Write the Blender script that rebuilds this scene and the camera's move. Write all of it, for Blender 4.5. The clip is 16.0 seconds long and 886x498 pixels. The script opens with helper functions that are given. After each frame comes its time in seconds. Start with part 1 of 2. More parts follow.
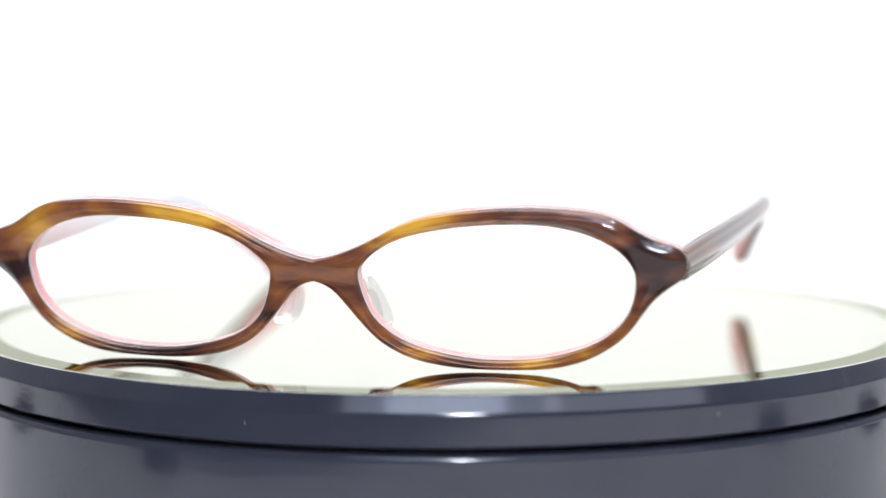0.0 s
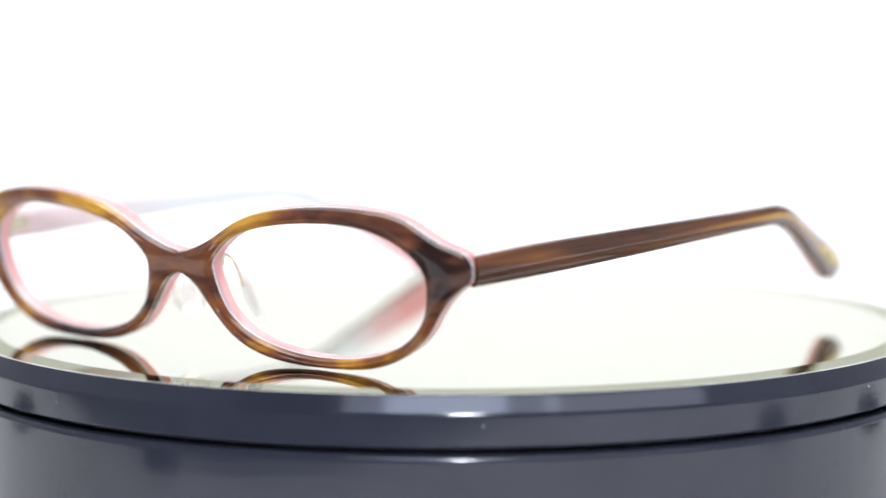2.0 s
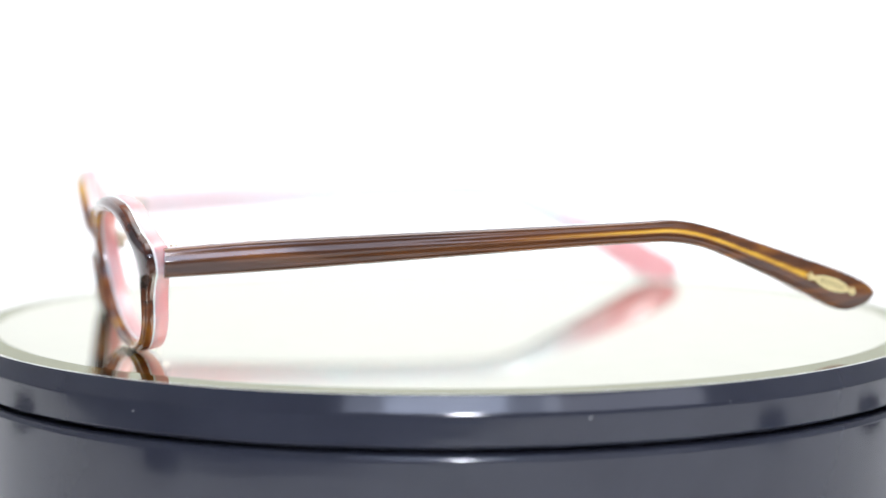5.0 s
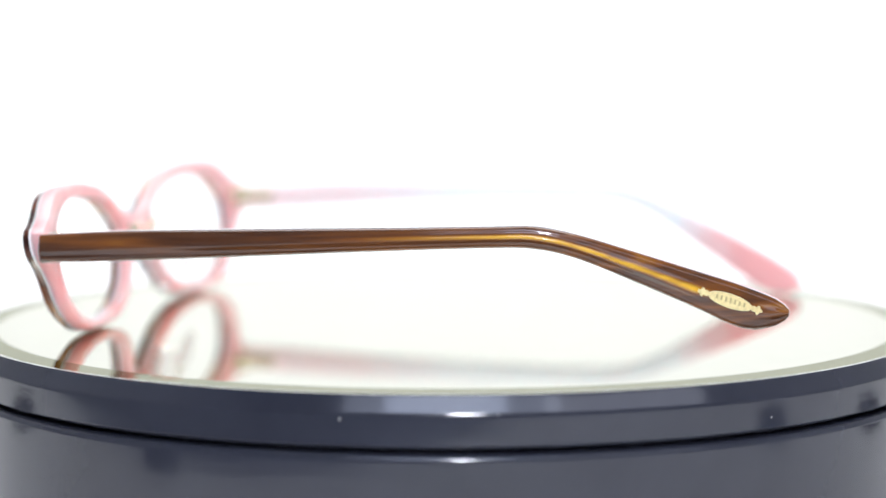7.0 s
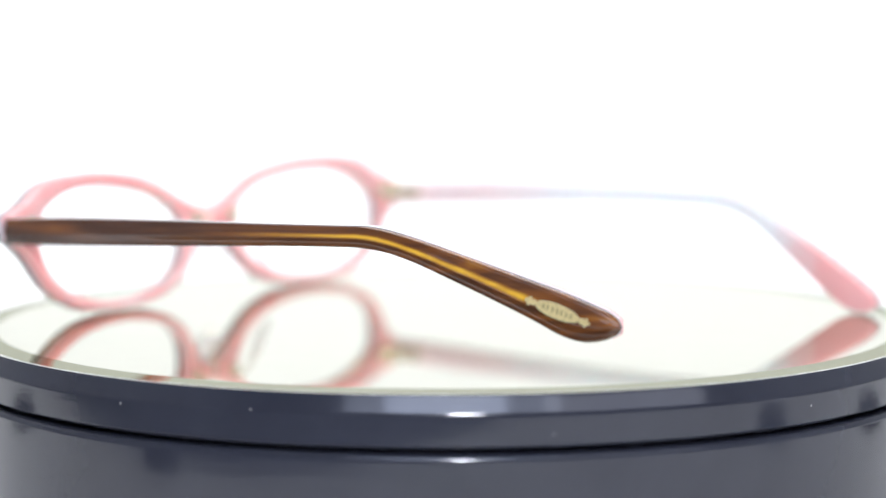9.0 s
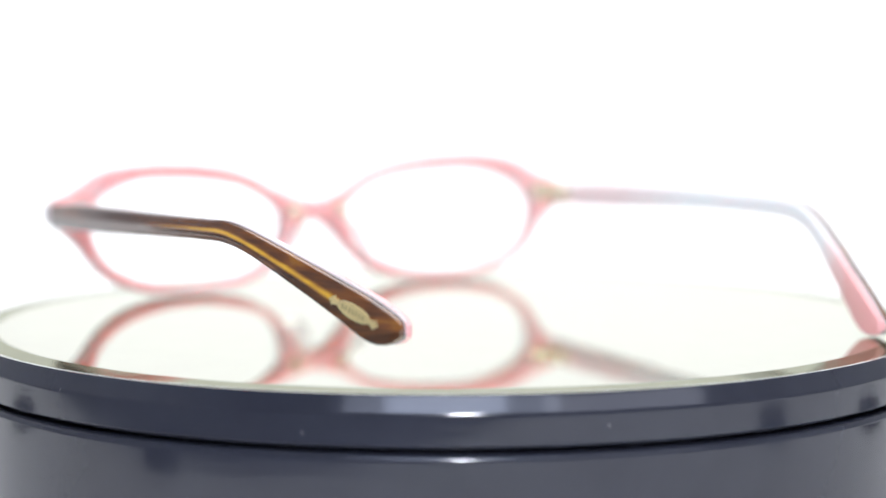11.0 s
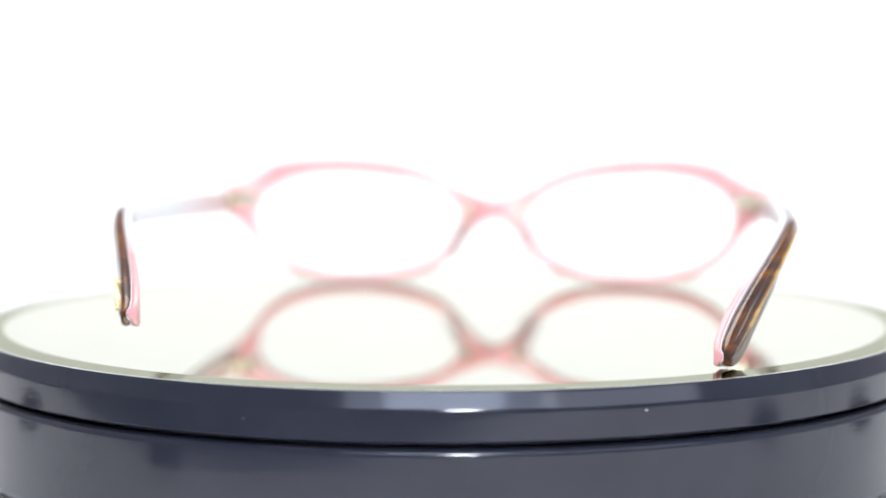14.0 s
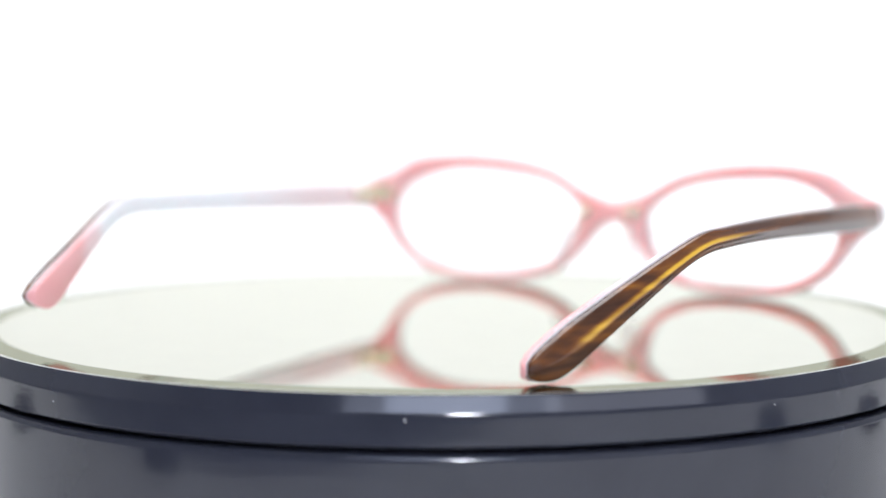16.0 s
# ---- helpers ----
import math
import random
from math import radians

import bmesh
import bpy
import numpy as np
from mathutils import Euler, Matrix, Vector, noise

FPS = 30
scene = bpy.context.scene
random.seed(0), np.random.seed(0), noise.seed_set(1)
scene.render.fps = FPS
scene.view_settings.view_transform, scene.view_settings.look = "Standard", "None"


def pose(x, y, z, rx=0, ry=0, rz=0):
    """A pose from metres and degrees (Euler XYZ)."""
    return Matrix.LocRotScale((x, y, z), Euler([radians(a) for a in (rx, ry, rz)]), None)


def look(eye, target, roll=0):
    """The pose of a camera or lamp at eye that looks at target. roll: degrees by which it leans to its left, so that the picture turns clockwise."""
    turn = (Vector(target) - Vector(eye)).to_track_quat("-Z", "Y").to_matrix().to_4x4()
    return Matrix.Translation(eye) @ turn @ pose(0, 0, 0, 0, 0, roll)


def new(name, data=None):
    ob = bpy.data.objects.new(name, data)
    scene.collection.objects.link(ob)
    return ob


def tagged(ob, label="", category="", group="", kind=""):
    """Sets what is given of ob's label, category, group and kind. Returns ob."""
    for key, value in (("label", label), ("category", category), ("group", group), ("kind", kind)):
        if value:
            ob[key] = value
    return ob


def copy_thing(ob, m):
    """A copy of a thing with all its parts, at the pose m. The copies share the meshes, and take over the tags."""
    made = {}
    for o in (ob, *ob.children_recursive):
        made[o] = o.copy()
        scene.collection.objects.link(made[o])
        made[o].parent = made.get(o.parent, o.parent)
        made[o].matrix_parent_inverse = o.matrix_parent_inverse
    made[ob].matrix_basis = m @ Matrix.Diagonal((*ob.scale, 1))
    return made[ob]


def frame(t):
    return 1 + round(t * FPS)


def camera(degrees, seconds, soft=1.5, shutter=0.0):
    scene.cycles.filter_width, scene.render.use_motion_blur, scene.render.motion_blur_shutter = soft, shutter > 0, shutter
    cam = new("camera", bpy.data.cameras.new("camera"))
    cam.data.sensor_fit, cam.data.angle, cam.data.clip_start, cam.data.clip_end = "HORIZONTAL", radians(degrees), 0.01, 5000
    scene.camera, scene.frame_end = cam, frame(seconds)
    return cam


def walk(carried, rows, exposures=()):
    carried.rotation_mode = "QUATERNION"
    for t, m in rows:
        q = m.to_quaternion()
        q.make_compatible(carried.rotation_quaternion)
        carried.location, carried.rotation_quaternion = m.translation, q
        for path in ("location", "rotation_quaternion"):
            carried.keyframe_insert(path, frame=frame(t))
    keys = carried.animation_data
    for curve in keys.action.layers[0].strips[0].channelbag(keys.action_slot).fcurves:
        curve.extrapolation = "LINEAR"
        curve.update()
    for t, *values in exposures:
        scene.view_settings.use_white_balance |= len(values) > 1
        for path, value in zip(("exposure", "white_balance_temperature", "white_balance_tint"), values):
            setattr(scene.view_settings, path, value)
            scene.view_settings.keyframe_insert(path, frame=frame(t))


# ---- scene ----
SECONDS = 16.0
LENS = 21.92                      # degrees across the picture
cam = camera(LENS, SECONDS, soft=1.6)
cam.data.dof.use_dof = True
cam.data.dof.focus_distance = 0.400
cam.data.dof.aperture_fstop = 7.8
EXPOSURE = -0.22
NEAR = pose(0, -0.4605, 0.0587, 90 - 5.568, 0, 0.068) @ pose(0, 0, 0, 0, 0, -0.06)
BACK = pose(0, -0.4690, 0.0590, 90 - 5.50, 0, 0.040) @ pose(0, 0, 0, 0, 0, -0.06)
walk(cam, [(0.0, NEAR), (12.85, NEAR), (13.2, BACK), (15.72, BACK), (15.98, NEAR), (SECONDS, NEAR)],
     [(0.0, EXPOSURE), (12.5, EXPOSURE), (15.5, EXPOSURE - 0.05), (SECONDS, EXPOSURE - 0.13)])

# ---- light ----
world = bpy.data.worlds.new("studio_air")
scene.world = world
world.use_nodes = True
world.node_tree.nodes["Background"].inputs[0].default_value = (0.93, 0.96, 1.0, 1)
world.node_tree.nodes["Background"].inputs[1].default_value = 0.3


def area(name, place, target, size, watts, colour=(1, 1, 1), size_y=None):
    lamp = bpy.data.lights.new(name, "AREA")
    lamp.energy, lamp.color, lamp.size = watts, colour, size
    if size_y:
        lamp.shape, lamp.size_y = "RECTANGLE", size_y
    ob = new(name, lamp)
    ob.matrix_world = look(place, target)
    return ob


area("softbox_overhead", (0, 0.10, 0.70), (0, 0.08, 0), 0.75, 2.6, (1.0, 0.985, 0.96))
# unseen lamp added to brighten the paper behind the turntable
area("backdrop_fill", (0, 0.50, 0.62), (0, 0.50, 0.0), 0.8, 1.1, (1.0, 0.99, 0.97), 0.25)
area("front_lamp", (0.063, -0.95, 0.29), (0, 0, 0), 0.085, 5.4, (0.85, 0.90, 1.0))
area("softbox_front", (0.0, -0.86, 0.50), (0, 0, 0.0), 0.42, 2.2, (0.66, 0.75, 1.0), 0.24)
# added wide lamp that only softens the ends of the band reflected in the rim
area("front_edge_fill", (0.02, -0.90, 0.53), (0, 0, 0.0), 0.82, 2.6, (0.70, 0.78, 1.0), 0.26)
area("softbox_side", (0.70, -0.80, 0.50), (0, 0, 0.0), 0.72, 1.7, (0.80, 0.84, 1.0), 0.24)
# unseen overhead fill, added to raise the overall light level
area("room_fill", (0, 0.40, 1.83), (0, 0.40, 0), 1.5, 42.0, (0.95, 0.97, 1.0))

# ---- materials ----


def material(name):
    m = bpy.data.materials.new(name)
    m.use_nodes = True
    nodes = m.node_tree.nodes
    return m, nodes, m.node_tree.links, nodes["Principled BSDF"]


def textured(nodes, links, stretch=(1, 1, 1), space="Object"):
    co = nodes.new("ShaderNodeTexCoord")
    mp = nodes.new("ShaderNodeMapping")
    mp.inputs["Scale"].default_value = stretch
    links.new(co.outputs[space], mp.inputs["Vector"])
    return mp.outputs["Vector"]


def noise_node(nodes, links, vec, scale, detail=4.0, rough=0.55, distortion=0.0):
    n = nodes.new("ShaderNodeTexNoise")
    n.inputs["Scale"].default_value = scale
    n.inputs["Detail"].default_value = detail
    n.inputs["Roughness"].default_value = rough
    n.inputs["Distortion"].default_value = distortion
    links.new(vec, n.inputs["Vector"])
    return n.outputs["Fac"]


def ramp_node(nodes, links, fac, stops):
    r = nodes.new("ShaderNodeValToRGB")
    while len(r.color_ramp.elements) < len(stops):
        r.color_ramp.elements.new(0.5)
    for e, (p, c) in zip(r.color_ramp.elements, stops):
        e.position, e.color = p, (*c, 1)
    links.new(fac, r.inputs["Fac"])
    return r.outputs["Color"]


def bump_node(nodes, links, bsdf, fac, strength, distance):
    b = nodes.new("ShaderNodeBump")
    b.inputs["Strength"].default_value, b.inputs["Distance"].default_value = strength, distance
    links.new(fac, b.inputs["Height"])
    links.new(b.outputs["Normal"], bsdf.inputs["Normal"])


def maths(nodes, links, op, a, b=None, clamp=False):
    n = nodes.new("ShaderNodeMath")
    n.operation, n.use_clamp = op, clamp
    for k, val in enumerate((a, b)):
        if val is None:
            continue
        if isinstance(val, (int, float)):
            n.inputs[k].default_value = val
        else:
            links.new(val, n.inputs[k])
    return n.outputs[0]


def tortoise(name, stretch, amber_at, streak=False):
    """Polished tortoiseshell acetate: streaks along the length, amber windows."""
    m, nodes, links, bsdf = material(name)
    vec = textured(nodes, links, stretch)
    big = noise_node(nodes, links, vec, 1.0, 3.0, 0.5, 0.6)
    fine = noise_node(nodes, links, vec, 3.2, 4.0, 0.55)
    mix = maths(nodes, links, "ADD", maths(nodes, links, "MULTIPLY", big, 0.82), maths(nodes, links, "MULTIPLY", fine, 0.18))
    if amber_at:
        mix = maths(nodes, links, "ADD", maths(nodes, links, "MULTIPLY", maths(nodes, links, "SUBTRACT", mix, 0.5), 1.2), 0.495)
        co = nodes.new("ShaderNodeTexCoord")
        sep = nodes.new("ShaderNodeSeparateXYZ")
        links.new(co.outputs["Object"], sep.inputs[0])
        side = maths(nodes, links, "ABSOLUTE", sep.outputs["X"])
        off = maths(nodes, links, "MULTIPLY", maths(nodes, links, "SUBTRACT", side, amber_at[0]), 1 / amber_at[1])
        bell = maths(nodes, links, "SUBTRACT", 1.0, maths(nodes, links, "MULTIPLY", off, off), True)
        high = maths(nodes, links, "MULTIPLY", maths(nodes, links, "SUBTRACT", sep.outputs["Z"], amber_at[2]), 150.0, True)
        add = maths(nodes, links, "MULTIPLY", maths(nodes, links, "MULTIPLY", bell, high), 0.20)
        mix = maths(nodes, links, "ADD", mix, add)
        # dark bands near both ends
        for centre, half, depth in ((-0.0625, 0.0095, 0.13), (0.0585, 0.0040, 0.06), (-0.004, 0.0025, 0.04)):
            away = maths(nodes, links, "MULTIPLY", maths(nodes, links, "SUBTRACT", sep.outputs["X"], centre), 1 / half)
            band = maths(nodes, links, "SUBTRACT", 1.0, maths(nodes, links, "MULTIPLY", away, away), True)
            mix = maths(nodes, links, "SUBTRACT", mix, maths(nodes, links, "MULTIPLY", band, depth))
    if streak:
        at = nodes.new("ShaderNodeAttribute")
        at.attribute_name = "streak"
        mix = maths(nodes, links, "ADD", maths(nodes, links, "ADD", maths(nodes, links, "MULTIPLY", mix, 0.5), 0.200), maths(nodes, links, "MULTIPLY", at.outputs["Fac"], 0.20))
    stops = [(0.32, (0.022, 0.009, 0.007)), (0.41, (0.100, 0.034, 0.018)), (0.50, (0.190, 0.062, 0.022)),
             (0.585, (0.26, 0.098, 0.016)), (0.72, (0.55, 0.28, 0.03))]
    # arm stops are lightened in place of light passing through the acetate
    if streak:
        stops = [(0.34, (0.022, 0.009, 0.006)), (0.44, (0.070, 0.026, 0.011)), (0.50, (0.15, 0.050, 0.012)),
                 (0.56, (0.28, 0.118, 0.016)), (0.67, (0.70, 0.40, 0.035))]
    col = ramp_node(nodes, links, mix, stops)
    links.new(col, bsdf.inputs["Base Color"])
    bsdf.inputs["Roughness"].default_value = 0.07
    bsdf.inputs["IOR"].default_value = 1.48
    bsdf.inputs["Specular IOR Level"].default_value = 0.6 if streak else 0.38
    return m


def acetate(name, deep, pale, glow=0.35, along=None, scatter=0.0):
    """Translucent coloured acetate; along fades it to a paler tint in mid-length."""
    m, nodes, links, bsdf = material(name)
    vec = textured(nodes, links, (60, 60, 60))
    n = noise_node(nodes, links, vec, 1.5, 3.0)
    if along:
        co = nodes.new("ShaderNodeTexCoord")
        sep = nodes.new("ShaderNodeSeparateXYZ")
        links.new(co.outputs["Object"], sep.inputs[0])
        run = maths(nodes, links, "MULTIPLY", sep.outputs["Y"], 1 / 0.13)
        n = maths(nodes, links, "ADD", run, maths(nodes, links, "MULTIPLY", maths(nodes, links, "SUBTRACT", n, 0.5), 0.12))
        col = ramp_node(nodes, links, n, [(0.0, deep), (0.14, deep), (0.36, pale), (0.74, pale), (0.83, along), (1.0, along)])
    else:
        col = ramp_node(nodes, links, n, [(0.3, deep), (0.7, pale)])
    links.new(col, bsdf.inputs["Base Color"])
    bsdf.inputs["Roughness"].default_value = 0.2
    bsdf.inputs["Subsurface Weight"].default_value = scatter
    bsdf.inputs["Subsurface Radius"].default_value = (1.0, 0.6, 0.55)
    bsdf.inputs["Subsurface Scale"].default_value = 0.004
    tr = nodes.new("ShaderNodeBsdfTranslucent")
    links.new(col, tr.inputs["Color"])
    mx = nodes.new("ShaderNodeMixShader")
    mx.inputs[0].default_value = glow
    links.new(bsdf.outputs[0], mx.inputs[1])
    links.new(tr.outputs[0], mx.inputs[2])
    links.new(mx.outputs[0], nodes["Material Output"].inputs["Surface"])
    return m


def plain(name, colour, rough, metal=0.0, grain=0.0, scale=400.0, spread=0.15):
    m, nodes, links, bsdf = material(name)
    n = noise_node(nodes, links, textured(nodes, links), scale, 4.0)
    dark = tuple(c * (1 - spread) for c in colour)
    lite = tuple(min(1.0, c * (1 + spread)) for c in colour)
    links.new(ramp_node(nodes, links, n, [(0.3, dark), (0.7, lite)]), bsdf.inputs["Base Color"])
    bsdf.inputs["Roughness"].default_value = rough
    bsdf.inputs["Metallic"].default_value = metal
    if grain:
        bump_node(nodes, links, bsdf, n, grain, 0.0005)
    return m


TORTOISE = tortoise("tortoiseshell_acetate", (42, 60, 120), (0.021, 0.013, 0.0175))
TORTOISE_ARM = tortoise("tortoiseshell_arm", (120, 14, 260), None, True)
WHITE_LAYER = acetate("white_acetate", (0.86, 0.80, 0.80), (0.92, 0.88, 0.88), 0.2)
PINK = acetate("pink_acetate", (0.97, 0.40, 0.39), (0.99, 0.55, 0.53), 0.1, None, 1.0)
PINK_ARM = acetate("pink_arm", (0.97, 0.76, 0.75), (0.97, 0.955, 0.97), 0.15, (0.97, 0.46, 0.45), 0.3)
GOLD = plain("gold_metal", (0.86, 0.77, 0.58), 0.25, 0.6, 0.05, 900)
GOLD_LEAF = plain("gold_foil", (0.72, 0.60, 0.30), 0.38, 0.7, 0.15, 1500)
FOIL_DARK = plain("foil_print", (0.45, 0.36, 0.17), 0.45, 0.5)
MATT_BLACK = plain("matt_black_paint", (0.045, 0.045, 0.055), 0.6, 0.0, 0.1, 300, 0.2)
DUST = plain("pale_dust", (0.75, 0.75, 0.75), 0.7)


def plastic_black(name, low, high):
    m, nodes, links, bsdf = material(name)
    vec = textured(nodes, links)
    n = noise_node(nodes, links, vec, 35, 4.0)
    links.new(ramp_node(nodes, links, n, [(0.3, (0.016, 0.0175, 0.027)), (0.7, (0.023, 0.025, 0.036))]), bsdf.inputs["Base Color"])
    fine = noise_node(nodes, links, textured(nodes, links, (1, 1, 6)), 700, 3.0)
    links.new(ramp_node(nodes, links, fine, [(0.3, (low, low, low)), (0.75, (high, high, high))]), bsdf.inputs["Roughness"])
    bump_node(nodes, links, bsdf, noise_node(nodes, links, textured(nodes, links, (1, 1, 5)), 40, 4.0, 0.5), 0.05, 0.001)
    return m


def mirror_glass(name, tint, rough):
    """Silvered float glass: reflects with one tint at every angle."""
    m, nodes, links, bsdf = material(name)
    n = noise_node(nodes, links, textured(nodes, links), 120, 3.0)
    col = ramp_node(nodes, links, n, [(0.35, tint), (0.7, tuple(c * 0.985 for c in tint))])
    gl = nodes.new("ShaderNodeBsdfGlossy")
    gl.inputs["Roughness"].default_value = rough
    links.new(col, gl.inputs["Color"])
    links.new(gl.outputs[0], nodes["Material Output"].inputs["Surface"])
    nodes.remove(bsdf)
    return m


def clear(name, tint, milk):
    """Clear soft silicone: mostly see-through, a little milky, glossy at the rim."""
    m, nodes, links, bsdf = material(name)
    through_it = nodes.new("ShaderNodeBsdfTransparent")
    through_it.inputs["Color"].default_value = (*tint, 1)
    milky = nodes.new("ShaderNodeBsdfTranslucent")
    milky.inputs["Color"].default_value = (0.95, 0.93, 0.93, 1)
    edge = nodes.new("ShaderNodeFresnel")
    edge.inputs["IOR"].default_value = 1.42
    shine = nodes.new("ShaderNodeBsdfGlossy")
    shine.inputs["Roughness"].default_value = 0.06
    body, skin = nodes.new("ShaderNodeMixShader"), nodes.new("ShaderNodeMixShader")
    n = noise_node(nodes, links, textured(nodes, links), 600, 2.0)
    links.new(maths(nodes, links, "ADD", maths(nodes, links, "MULTIPLY", n, 0.12), milk), body.inputs[0])
    links.new(through_it.outputs[0], body.inputs[1])
    links.new(milky.outputs[0], body.inputs[2])
    links.new(maths(nodes, links, "MULTIPLY", edge.outputs[0], 0.3), skin.inputs[0])
    links.new(body.outputs[0], skin.inputs[1])
    links.new(shine.outputs[0], skin.inputs[2])
    links.new(skin.outputs[0], nodes["Material Output"].inputs["Surface"])
    nodes.remove(bsdf)
    return m


BLACK = plastic_black("glossy_black_plastic", 0.09, 0.15)
MIRROR = mirror_glass("silvered_mirror", (0.755, 0.75, 0.665), 0.003)
# green glass tint, darkened to stand in for the dimmer surroundings it reflects
BEVEL = mirror_glass("bevelled_mirror_edge", (0.43, 0.432, 0.335), 0.03)
GLASS_EDGE = plain("ground_glass_edge", (0.66, 0.67, 0.62), 0.35)
CLEAR = clear("clear_silicone", (0.97, 0.955, 0.955), 0.03)
PAPER = plain("white_paper", (0.86, 0.86, 0.85), 0.85, 0.0, 0.05, 60, 0.01)
TABLETOP = plain("dark_table_cloth", (0.16, 0.166, 0.19), 0.95, 0.0, 0.05, 60, 0.15)
TABLETOP.node_tree.nodes["Principled BSDF"].inputs["Specular IOR Level"].default_value = 0.05
WALL = plain("pale_room_wall", (0.70, 0.71, 0.74), 0.9, 0.0, 0.1, 30, 0.06)

# ---- mesh helpers ----


def part(name, bm, mat, parent=None, label="", smooth=True, angle=35):
    me = bpy.data.meshes.new(name)
    bmesh.ops.recalc_face_normals(bm, faces=bm.faces)
    if smooth:
        for f in bm.faces:
            f.smooth = True
        for e in bm.edges:
            if len(e.link_faces) == 2 and e.calc_face_angle(0) > radians(angle):
                e.smooth = False
    bm.to_mesh(me)
    bm.free()
    me.materials.append(mat)
    ob = new(name, me)
    ob.parent = parent
    if label:
        ob["label"] = label
    return ob


def lathe(profile, steps=256, closed=False):
    """Revolves (radius, height) pairs about z."""
    bm = bmesh.new()
    rings = []
    for r, z in profile:
        if r < 1e-6:
            rings.append([bm.verts.new((0, 0, z))])
        else:
            rings.append([bm.verts.new((r * math.cos(2 * math.pi * k / steps), r * math.sin(2 * math.pi * k / steps), z)) for k in range(steps)])
    pairs = list(zip(rings, rings[1:])) + ([(rings[-1], rings[0])] if closed else [])
    for a, b in pairs:
        for k in range(steps):
            j = (k + 1) % steps
            if len(a) == 1 and len(b) > 1:
                bm.faces.new((a[0], b[k], b[j]))
            elif len(b) == 1 and len(a) > 1:
                bm.faces.new((a[k], a[j], b[0]))
            elif len(a) > 1:
                bm.faces.new((a[k], a[j], b[j], b[k]))
    return bm


def loft(sections, cap=True):
    """Skins closed cross-sections of equal count."""
    bm = bmesh.new()
    rows = [[bm.verts.new(p) for p in s] for s in sections]
    for a, b in zip(rows, rows[1:]):
        for k in range(len(a)):
            j = (k + 1) % len(a)
            bm.faces.new((a[k], a[j], b[j], b[k]))
    if cap:
        bm.faces.new(rows[0])
        bm.faces.new(rows[-1])
    return bm


def block(sx, sy, sz, m=None, bevel=0.0):
    bm = bmesh.new()
    bmesh.ops.create_cube(bm, size=1, matrix=Matrix.Diagonal((sx, sy, sz, 1)))
    if bevel:
        bmesh.ops.bevel(bm, geom=list(bm.edges), offset=bevel, segments=2, affect="EDGES")
    if m:
        bm.transform(m)
    return bm


def spline(points, count, closed=False):
    """Catmull-Rom through points of any dimension, count samples evenly by length."""
    pts = np.array(points, float)
    n = len(pts)
    get = (lambda i: pts[i % n]) if closed else (lambda i: pts[min(max(i, 0), n - 1)])
    out = []
    for i in range(n if closed else n - 1):
        p0, p1, p2, p3 = get(i - 1), get(i), get(i + 1), get(i + 2)
        for k in range(40):
            t = k / 40
            out.append(0.5 * ((2 * p1) + (p2 - p0) * t + (2 * p0 - 5 * p1 + 4 * p2 - p3) * t ** 2 + (3 * p1 - p0 - 3 * p2 + p3) * t ** 3))
    out.append(get(0) if closed else pts[-1])
    out = np.array(out)
    run = np.r_[0, np.cumsum(np.linalg.norm(np.diff(out, axis=0), axis=1))]
    at = np.linspace(0, run[-1], count + 1)[:-1] if closed else np.linspace(0, run[-1], count)
    return np.stack([np.interp(at, run, out[:, k]) for k in range(out.shape[1])], 1)


# ---- the place: table, paper sweep, tent, room ----


def sweep():
    """A sheet of white paper that lies on the table and curves up behind."""
    line = [(y, TABLE) for y in (-0.228, 0.52)]
    line += [(0.52 + 0.20 * math.sin(a), TABLE + 0.20 - 0.20 * math.cos(a)) for a in np.linspace(0.08, 1.50, 20)]
    line += [(0.73, TABLE + 0.30), (0.74, TABLE + 0.42)]
    rows = []
    for k, (y, z) in enumerate(line):
        dy, dz = np.subtract(line[min(k + 1, len(line) - 1)], line[max(k - 1, 0)])
        n = math.hypot(dy, dz)
        y2, z2 = y + 0.001 * dz / n, z - 0.001 * dy / n
        skew = 0.62 if k == 0 else 0.0      # unseen front edge, slanted so the base reflects less white at left
        rows.append([(-0.85, y + skew, z), (0.85, y - skew, z), (0.85, y2 - skew, z2), (-0.85, y2 + skew, z2)])
    return part("backdrop", loft(rows), PAPER)


TABLE = -0.0325
tagged(sweep(), "seamless white paper backdrop curving up behind the turntable", "backdrop", kind="structure")
tagged(part("table_top", block(2.0, 2.0, 0.03, pose(0, 0.0, TABLE - 0.0165)), TABLETOP), "dark grey cloth-covered table top under the paper", "table", kind="structure")
for nm, x in (("wall_west", -1.9), ("wall_east", 1.9)):
    tagged(part(nm, block(0.1, 4.4, 2.6, pose(x, -0.2, 0.55)), WALL), "pale grey side wall of the room", "wall", kind="structure")
for nm, y in (("wall_south", -2.45), ("wall_north", 2.05)):
    tagged(part(nm, block(3.7, 0.1, 2.6, pose(0, y, 0.55)), WALL), "pale grey end wall of the room", "wall", kind="structure")
tagged(part("ceiling", block(3.7, 4.4, 0.1, pose(0, -0.2, 1.9)), WALL), "pale grey room ceiling", "ceiling", kind="structure")
tagged(part("floor", block(3.7, 4.4, 0.1, pose(0, -0.2, -0.8)), WALL), "pale grey room floor", "floor", kind="structure")



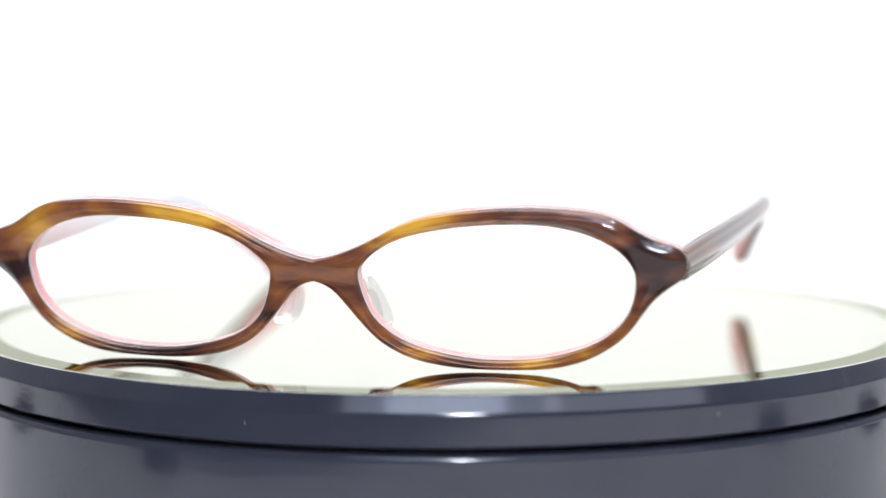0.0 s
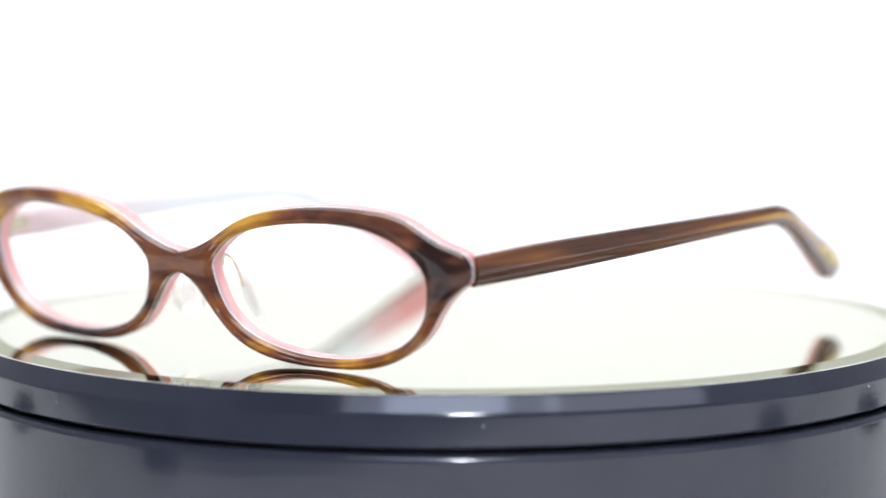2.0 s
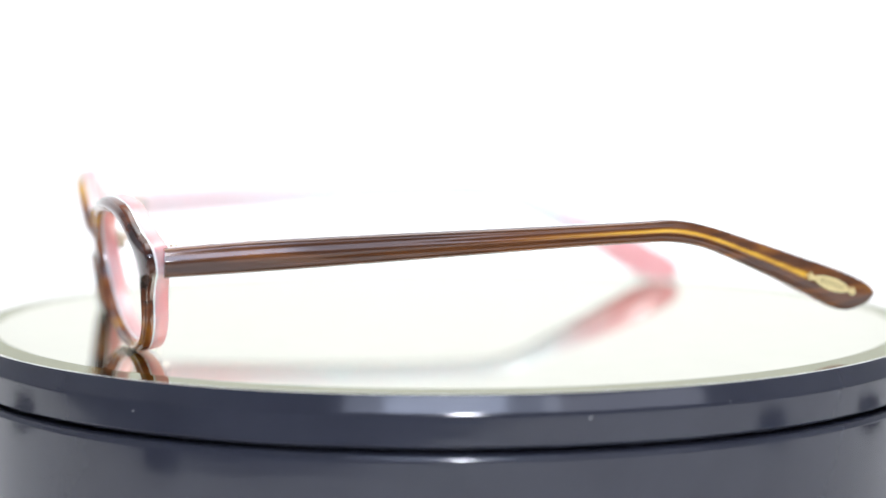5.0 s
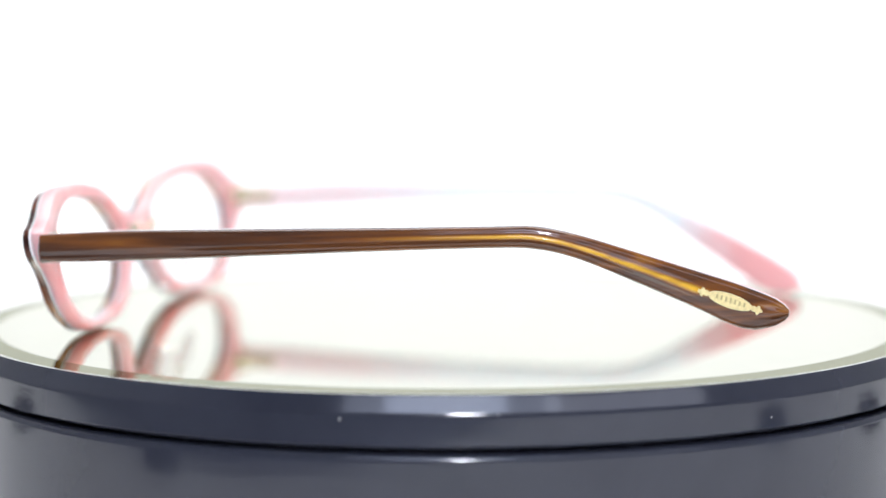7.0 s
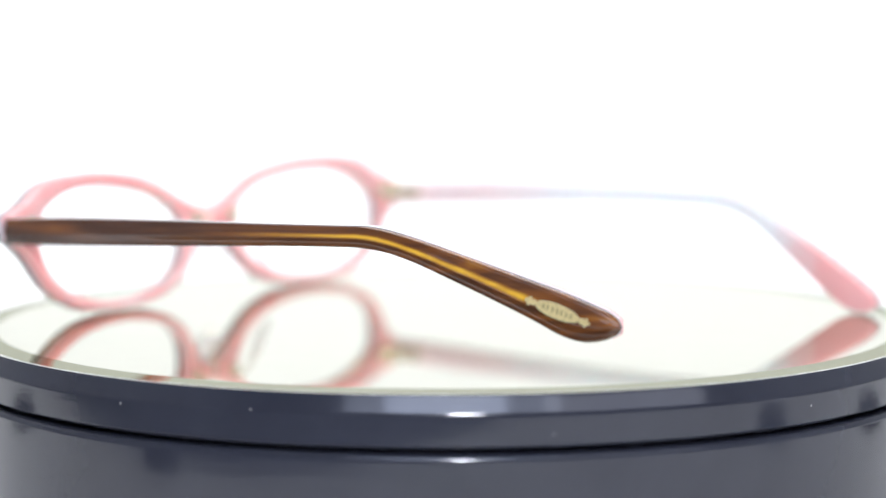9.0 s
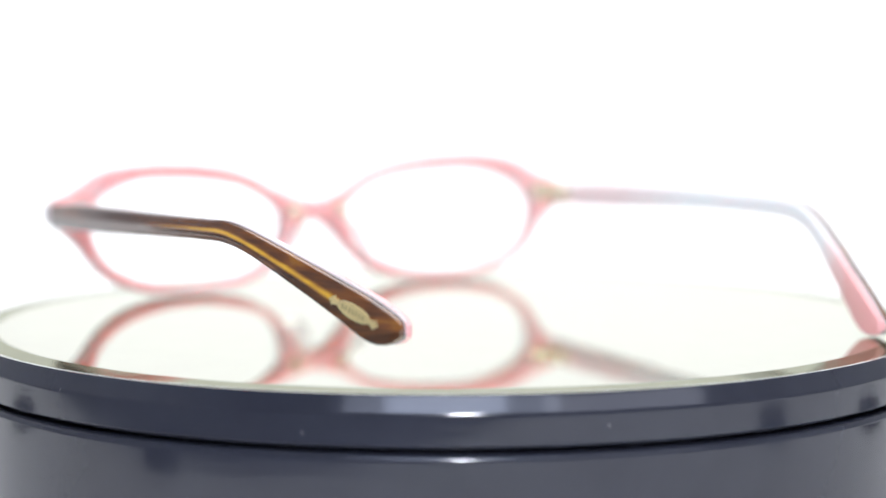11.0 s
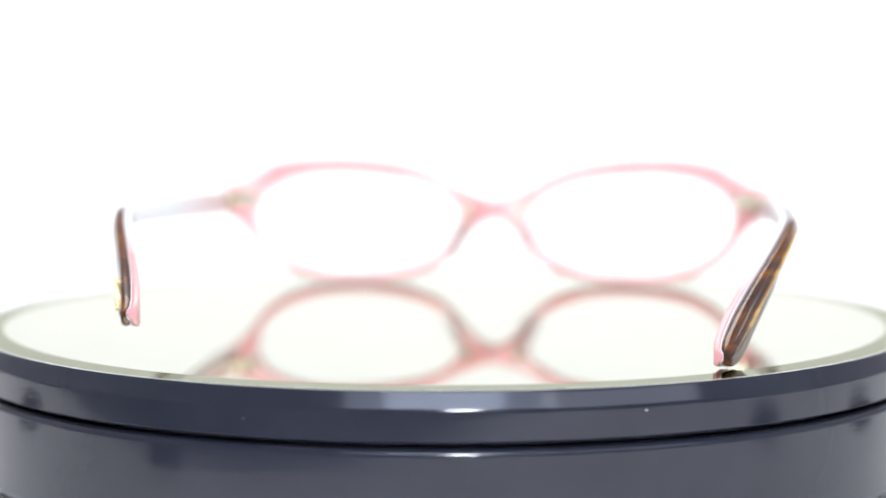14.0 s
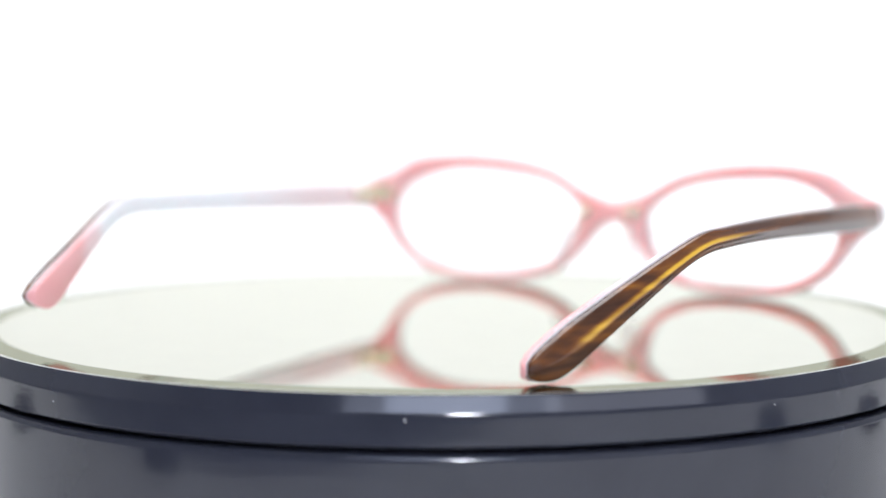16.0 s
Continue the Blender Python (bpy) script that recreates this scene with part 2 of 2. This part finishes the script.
def reflected_block(x, y, turn):
    """A small black block with a raised cap, added out of view to reflect as a dark patch."""
    w = tagged(new("reflected_block"), "small black block out of view, added for a dark reflection in the base", "paper weight", "weights on the paper")
    part("block", block(0.021, 0.019, 0.0046, pose(0, 0, 0.0023), 0.001), MATT_BLACK, w)
    part("cap", block(0.015, 0.014, 0.0014, pose(0, 0, 0.0053), 0.0004), MATT_BLACK, w)
    w.matrix_world = pose(x, y, TABLE, 0, 0, turn)
    return w


first = reflected_block(0.178, -0.105, 12)
copy_thing(first, pose(0.190, -0.013, TABLE, 0, 0, -20))
copy_thing(first, pose(-0.136, -0.124, TABLE, 0, 0, 36))
copy_thing(first, pose(-0.190, -0.014, TABLE, 0, 0, 15))

# ---- turntable ----
R_MIRROR, R_GLASS = 0.0896, 0.0946
base = tagged(new("turntable"), "glossy black plastic base of a motorised turntable", "turntable")
part("housing", lathe([(0.0, -0.0275), (0.0950, -0.0275), (0.0961, -0.0270), (0.0964, -0.0264), (0.0964, -0.0258), (0.0964, -0.0116), (0.0964, -0.0113), (0.0963, -0.0110), (0.0962, -0.0107), (0.0960, -0.0105), (0.0957, -0.0103), (0.0953, -0.0102), (0.0950, -0.0102), (0.0925, -0.0102),
                       (0.0925, -0.0100), (0.0, -0.0100)]), BLACK, base)
part("foot", lathe([(0.0, -0.0325), (0.0895, -0.0325), (0.0905, -0.0318), (0.0905, -0.0275), (0.0, -0.0275)]), BLACK, base)
platter = tagged(new("turntable_platter"), "round rotating platter with mirror top and black rim", "turntable platter")
part("rim", lathe([(0.0, -0.0096), (0.0950, -0.0096), (0.0961, -0.0092), (0.0964, -0.0088), (0.0964, -0.0085), (0.0964, -0.0043), (0.0964, -0.0039), (0.0962, -0.0033), (0.0960, -0.0028), (0.0955, -0.0013), (0.0954, -0.0010), (0.0952, -0.0006),
                   (0.0950, -0.0006), (0.0949, -0.0012), (0.0, -0.0012)]), BLACK, platter, "glossy black plastic rim with chamfered edge")
part("mirror", lathe([(0.0, -0.00045), (R_MIRROR, -0.00045), (R_MIRROR, -0.0010), (0, -0.0010)]), MIRROR, platter, "clear silvered mirror disc", angle=20)
part("bevel", lathe([(R_MIRROR, -0.00045), (R_GLASS, -0.00070), (R_GLASS, -0.0010), (R_MIRROR, -0.0010)], closed=True), BEVEL, platter, "green glass bevelled mirror edge, tint darkened to imitate its dim reflection", angle=20)
part("glass_edge", lathe([(R_GLASS, -0.0006), (R_GLASS + 0.00028, -0.00065), (R_GLASS + 0.00028, -0.0010), (R_GLASS, -0.0010)], closed=True), GLASS_EDGE, platter, "pale ground glass edge", angle=20)

# ---- glasses ----
# template of one half of the front, millimetres from the bridge's middle: across, up
OPENING = [(8.0, 15.4), (9.0, 18.0), (13.4, 21.4), (18.8, 23.4), (26.5, 24.8), (35.0, 25.4), (42.0, 25.2), (48.0, 23.9), (52.6, 21.7), (55.4, 18.9), (56.2, 15.6),
           (54.8, 10.3), (51.3, 6.4), (46.5, 3.9), (40.0, 2.2), (32.5, 1.6), (25.5, 2.0), (18.2, 3.6), (13.2, 6.0), (9.8, 9.6)]
OUTLINE = [(0.0, 18.5), (2.4, 18.9), (5.8, 20.0), (9.8, 21.7), (14.2, 24.1), (19.6, 26.2), (27.0, 27.5), (35.8, 28.2), (44.0, 28.1), (50.6, 27.4), (54.2, 26.0), (57.0, 24.2),
           (60.0, 22.8), (63.6, 21.8), (65.0, 20.7), (65.2, 18.8), (64.9, 17.1), (63.8, 16.3), (61.0, 14.4), (58.4, 11.9), (55.0, 7.2), (51.5, 4.2), (46.8, 1.8), (41.0, 0.4), (33.0, 0.0),
           (26.0, 0.1), (19.6, 0.9), (15.0, 2.4), (11.2, 4.7), (8.4, 7.6), (5.6, 11.0), (3.6, 13.3), (1.8, 14.4), (0.0, 14.8)]
TILT = math.tan(radians(9.5))


def front_place(x, z, w):
    """Millimetres on the template to metres on the bowed, tilted front; w goes back square to it."""
    back = Vector((-8.0 * x / 3600, 1.0, TILT)).normalized() * (w - 0.8)
    return (Vector((x, -14.4 + 4.0 * (x / 60) ** 2 - TILT * (z - 17), z)) + back) / 1000


def front_layer(w0, w1, round0, round1, reach=99.0):
    """One acetate sheet of the front, w0 to w1 deep, its front or back edges rounded by so much."""
    path = spline(OUTLINE, 230)
    for _ in range(8):
        path[1:-1] = 0.5 * path[1:-1] + 0.25 * (path[:-2] + path[2:])
    path[:, 0] = np.minimum(path[:, 0], reach)
    path[0, 0] = path[-1, 0] = 0
    tang = np.gradient(path, axis=0)
    norm = np.stack([-tang[:, 1], tang[:, 0]], 1)
    norm /= np.linalg.norm(norm, axis=1)[:, None] + 1e-12
    norm[0], norm[-1] = (0, 1), (0, -1)
    mid = np.array((32.6, 13.3))
    hole = spline(OPENING, 400, True)
    ang = np.unwrap(np.arctan2(hole[:, 1] - mid[1], hole[:, 0] - mid[0]))
    hn = np.gradient(hole, axis=0)
    hn = np.stack([-hn[:, 1], hn[:, 0]], 1)
    hn /= np.linalg.norm(hn, axis=1)[:, None]
    hn *= np.sign(((hole - mid) * hn).sum(1))[:, None]
    order = np.argsort((ang + 2 * math.pi) % (2 * math.pi))
    sweep_ang = ((ang + 2 * math.pi) % (2 * math.pi))[order]
    table = np.c_[hole, hn][order]
    seam = 6
    end = np.stack([np.zeros(seam), np.linspace(path[-1, 1], path[0, 1], seam + 2)[1:-1]], 1)
    full = np.r_[path, end]
    nn = np.r_[norm, np.zeros((seam, 2))]
    if ((path - mid) * norm).sum() < 0:
        nn[1:len(path) - 1] *= -1
    bm = bmesh.new()
    for flip in (1, -1):
        rows = []
        for i, (p, n) in enumerate(zip(full, nn)):
            th = math.atan2(p[1] - mid[1], p[0] - mid[0])
            at = [np.interp(th % (2 * math.pi), sweep_ang, table[:, q], period=2 * math.pi) for q in range(4)]
            h, m = np.array(at[:2]), np.array(at[2:])
            onseam = i >= len(path)
            row = []

            def rim(w, inset, c, d):
                # c: share of the way from the opening to the outline; d: height over the sheet's face
                a = h + m * inset
                b = p - n * inset
                if onseam:
                    lo, hi = path[-1, 1] + inset, path[0, 1] - inset
                    b = np.array((0.0, lo + (hi - lo) * (i - len(path) + 1) / (seam + 1)))
                q = a + (b - a) * c
                row.append(bm.verts.new(front_place(q[0] * flip, q[1], w + d)))
            if round0:
                rim(w0 + round0, 0.0, 0, 0), rim(w0 + round0 * 0.3, round0 * 0.3, 0, 0)
                for c in (0.0, 0.1, 0.25, 0.5, 0.75, 0.9, 1.0):
                    rim(w0, round0, c, -0.5 * (1 - (2 * c - 1) ** 2) if not onseam and p[0] > 4 else -0.5 * (1 - (2 * c - 1) ** 2) * (p[0] / 4) if not onseam else 0)
                rim(w0 + round0 * 0.3, round0 * 0.3, 1, 0), rim(w0 + round0, 0.0, 1, 0)
            else:
                rim(w0, 0, 0, 0), rim(w0, 0, 1, 0)
            if round1:
                rim(w1 - round1, 0, 1, 0), rim(w1 - round1 * 0.3, round1 * 0.3, 1, 0), rim(w1, round1, 1, 0), rim(w1, round1, 0, 0), rim(w1 - round1 * 0.3, round1 * 0.3, 0, 0), rim(w1 - round1, 0, 0, 0)
            else:
                rim(w1, 0, 1, 0), rim(w1, 0, 0, 0)
            rows.append(row)
        nr = len(rows)
        for i in range(nr):
            a, b = rows[i], rows[(i + 1) % nr]
            for k in range(len(a)):
                j = (k + 1) % len(a)
                quad = (a[k], a[j], b[j], b[k])
                if all(abs(v.co.x) < 1e-7 for v in quad):
                    continue
                bm.faces.new(quad)
    bmesh.ops.remove_doubles(bm, verts=bm.verts, dist=2e-6)
    bmesh.ops.dissolve_degenerate(bm, edges=bm.edges, dist=1e-7)
    return bm


def rounded(u_out, u_in, lo, hi, v, r, steps=3, face=0):
    """Cross-section of an arm at v: rounded rectangle, outer face u_out, inner face u_in."""
    r = min(r, abs(u_out - u_in) * 0.45, (hi - lo) * 0.45)
    s = 1 if u_out > u_in else -1
    pts = []
    for cu, cz, a0 in ((u_out - s * r, hi - r, 0), (u_in + s * r, hi - r, 90), (u_in + s * r, lo + r, 180), (u_out - s * r, lo + r, 270)):
        for k in range(steps + 1):
            a = radians(a0 + 90 * k / steps)
            pts.append(Vector((cu + s * r * math.cos(a), v, cz + r * math.sin(a))) / 1000)
    for k in range(face):
        t = (k + 1) / (face + 1)
        bow = 0.4 * math.sin(math.pi * t) ** 2
        pts.append(Vector((u_out + s * bow, v, lo + r + (hi - lo - 2 * r) * t)) / 1000)
    return pts


# along the arm: back, outer face, top edge, bottom edge, thickness (millimetres)
ARM = [(-7.6, 64.5, 21.2, 16.1, 3.4), (8, 65.4, 22.2, 16.8, 3.5), (28, 66.2, 22.9, 17.9, 3.5), (58, 66.6, 23.7, 19.6, 3.4), (76, 66.3, 24.2, 20.4, 3.3), (83.5, 65.6, 24.3, 20.3, 3.3),
       (90.5, 64.2, 22.9, 18.7, 3.4), (100.5, 61.2, 19.7, 14.5, 3.4), (111, 58.0, 16.2, 9.7, 3.6), (117, 56.3, 14.2, 6.7, 3.7), (121, 55.2, 12.7, 5.8, 3.6), (124.5, 54.2, 11.2, 6.5, 3.3),
       (126.0, 53.8, 10.2, 7.3, 2.9), (126.8, 53.4, 9.3, 8.2, 1.4)]


def arm(glasses, side, drop, shorten, splay, belly, plaque):
    """One temple arm: brown outer sheet, white line, pink inner sheet, hinge leaf; side +1 or -1."""
    st = spline([(v * (1 - shorten * max(v, 0) / 126), u + splay * math.exp(-((v - 92) / 30) ** 2), t, b - belly * math.exp(-((v - 108) / 11) ** 2), k) for v, u, t, b, k in ARM], 70)
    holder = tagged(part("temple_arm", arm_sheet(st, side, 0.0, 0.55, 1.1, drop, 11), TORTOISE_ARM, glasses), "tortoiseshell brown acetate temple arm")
    part("white_layer", arm_sheet(st, side, 0.55, 0.62, 0.25, drop), WHITE_LAYER, holder, "thin white acetate layer")
    part("inner_layer", arm_sheet(st, side, 0.62, 1.0, 0.7, drop), PINK_ARM, holder, "pale pink inner layer, red-pink at the tip")
    # amber colour along the middle, from half-way to the plaque, with painted backlit glow
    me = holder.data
    vein_glow = me.attributes.new("streak", "FLOAT", "POINT")
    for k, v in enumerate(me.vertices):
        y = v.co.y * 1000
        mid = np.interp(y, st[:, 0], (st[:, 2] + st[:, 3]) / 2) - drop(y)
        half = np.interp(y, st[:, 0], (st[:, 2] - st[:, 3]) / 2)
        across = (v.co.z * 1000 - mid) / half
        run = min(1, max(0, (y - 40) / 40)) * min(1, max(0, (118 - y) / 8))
        vein_glow.data[k].value = run * max(0.0, 1 - ((across - 0.06) / 0.27) ** 2)
    if plaque:
        lean = math.atan2(-3.7, 10.8)
        at = pose(side * 0.0570, 0.1168, 0.0111) @ Matrix.Rotation(radians(16.0) * side, 4, "Z") @ Matrix.Rotation(lean, 4, "X")
        bm = bmesh.new()
        for cy, ry, rz in ((0, 4.1, 1.25), (4.5, 0.55, 0.5), (-4.5, 0.55, 0.5), (5.2, 0.35, 0.8), (-5.2, 0.35, 0.8), (5.7, 0.3, 0.3), (-5.7, 0.3, 0.3)):
            front_v = [bm.verts.new((0.25e-3, (cy + ry * math.cos(a)) / 1e3, rz * math.sin(a) / 1e3)) for a in np.linspace(0, 2 * math.pi, 28)[:-1]]
            back_v = [bm.verts.new((-0.4e-3, v.co.y, v.co.z)) for v in front_v]
            bm.faces.new(front_v)
            for k in range(27):
                bm.faces.new((front_v[k], back_v[k], back_v[(k + 1) % 27], front_v[(k + 1) % 27]))
        bm.transform(at)
        plate = part("plaque", bm, GOLD_LEAF, holder, "small oval gold plaque with worn print", angle=30)
        for k in range(7):
            part("print_bar", block(0.0001, 0.00035, 0.0009 - 0.00006 * abs(k - 3), at @ pose(0.00027, (k - 3) * 0.00085, 0.0001, 8, 0, 0)), FOIL_DARK, plate)
    return holder


def arm_sheet(st, side, f0, f1, r, drop, face=0):
    rows = []
    for v, u, t, b, k in st:
        rows.append(rounded(side * (u - k * f0), side * (u - k * f1), b - drop(v), t - drop(v), v, r, 3, face))
    return loft(rows)


def hinge(glasses, side):
    """Gold hinge: leaf on the front, leaf on the arm, three barrels and a screw."""
    leaf = part("hinge", block(0.0042, 0.0010, 0.0034, pose(side * 0.0582, -0.0069, 0.0195), 0.0002), GOLD, glasses, "small gold metal hinge")
    for k in range(3):
        bm = bmesh.new()
        bmesh.ops.create_cone(bm, cap_ends=True, segments=16, radius1=0.0010, radius2=0.0010, depth=0.0010, matrix=pose(side * 0.0598, -0.0055, 0.0184 + k * 0.0011))
        part("barrel", bm, GOLD, leaf)
    bm = bmesh.new()
    bmesh.ops.create_cone(bm, cap_ends=True, segments=14, radius1=0.00075, radius2=0.0006, depth=0.0005, matrix=pose(side * 0.0598, -0.0055, 0.0213))
    part("screw", bm, GOLD, leaf)
    part("arm_leaf", block(0.0009, 0.0062, 0.0028, pose(side * 0.0606, -0.0020, 0.0195, 0, 0, -3 * side), 0.0002), GOLD, leaf)


def nose_pad(glasses, side):
    """Clear silicone pad on a thin bent gold arm."""
    wire = spline([(6.4, -10.6, 17.6), (5.9, -8.4, 18.0), (5.4, -6.4, 17.2), (5.5, -5.0, 15.6), (6.2, -4.6, 13.6), (6.9, -4.4, 11.8)], 16) / 1000
    rows = []
    for i, p in enumerate(wire):
        d = Vector(wire[min(i + 1, 15)] - wire[max(i - 1, 0)]).normalized()
        a = d.orthogonal().normalized()
        c = d.cross(a)
        rows.append([Vector((p[0], p[1], p[2])) + 0.0003 * (a * math.cos(t) + c * math.sin(t)) for t in np.linspace(0, 2 * math.pi, 9)[:-1]])
    bm = loft(rows)
    bm.transform(Matrix.Diagonal((side, 1, 1, 1)))
    stem = part("pad_arm", bm, GOLD, glasses, "thin gold nose pad arm")
    part("pad_mount", block(0.0020, 0.0014, 0.0026, pose(side * 0.0061, -0.0098, 0.0172, -10, 0, 0), 0.0003), GOLD, stem)
    bm = bmesh.new()
    bmesh.ops.create_uvsphere(bm, u_segments=28, v_segments=16, radius=1)
    for v in bm.verts:
        x, y, z = v.co
        v.co = Vector((x * 0.0010 + 0.0007 * (y * y + z * z), y * 0.0033 * (1 - 0.22 * z), z * 0.0052))
    bm.transform(Matrix.Diagonal((side, 1, 1, 1)))
    bm.transform(pose(side * 0.0081, -0.0042, 0.0100, 0, -22 * side, 50 * side))
    pad = part("nose_pad", bm, CLEAR, stem, "clear silicone nose pad")
    bm = bmesh.new()
    bmesh.ops.create_uvsphere(bm, u_segments=20, v_segments=12, radius=1)
    for v in bm.verts:
        x, y, z = v.co
        v.co = Vector((x * 0.0004 + 0.0003, y * 0.0013, z * 0.0031))
    bm.transform(Matrix.Diagonal((side, 1, 1, 1)))
    bm.transform(pose(side * 0.0081, -0.0042, 0.0100, 0, -22 * side, 50 * side))
    insert = part("pad_insert", bm, CLEAR, stem, "stiff clear core of the nose pad")
    pad.visible_shadow = insert.visible_shadow = False


def eyeglasses():
    g = tagged(new("eyeglasses"), "brown tortoiseshell eyeglasses with pink inner layer, arms open on the mirror", "eyeglasses")
    front = part("front", front_layer(0.2, 1.6, 0.65, 0), TORTOISE, g, "tortoiseshell brown acetate front with two oval openings")
    part("white_layer", front_layer(1.6, 1.95, 0, 0), WHITE_LAYER, front, "thin white acetate layer")
    part("back_layer", front_layer(1.95, 4.5, 0, 0.6, 64.2), PINK, front, "pink translucent acetate backing")
    arm(g, 1, lambda v: 0.0, 0.0, 0.0, 0.0, True)
    arm(g, -1, lambda v: 5.75 * max(0, v / 120) ** 3.4, 0.02, 1.1, 0.8, False)
    for side in (1, -1):
        hinge(g, side)
        nose_pad(g, side)
    return g


glasses = eyeglasses()

# dust on the rim and the mirror
for r, a, z, s in ((0.0965, 101, -0.0046, 0.0005), (0.0965, -15, -0.0046, 0.00045), (0.0965, 0.3, -0.0036, 0.0003), (0.0965, 60, -0.006, 0.0003), (0.0965, -62, -0.0055, 0.0003),
                   (0.0965, 140, -0.005, 0.00035), (0.0965, -110, -0.006, 0.0003), (0.0965, 30, -0.007, 0.0003)):
    bm = bmesh.new()
    bmesh.ops.create_icosphere(bm, subdivisions=1, radius=s * 0.4, matrix=Matrix.Diagonal((0.25, 0.7, 1, 1)))
    bm.transform(pose(0, 0, 0, 0, 0, a) @ pose(r, 0, z))
    part("dust_speck", bm, DUST, platter, "pale dust speck")

# ---- what turns ----
RATE = 12.18                      # degrees a second, clockwise from above


def motions():
    rows_platter, rows_glasses = [], []
    for k in range(33):
        t = k * 0.5
        turn = pose(0, 0, 0, 0, 0, -RATE * t)
        rows_platter.append((t, turn))
        rows_glasses.append((t, turn @ pose(-0.01912, -0.05227, -0.0002, 0, 0, -16.1)))
    walk(platter, rows_platter)
    walk(glasses, rows_glasses)


motions()
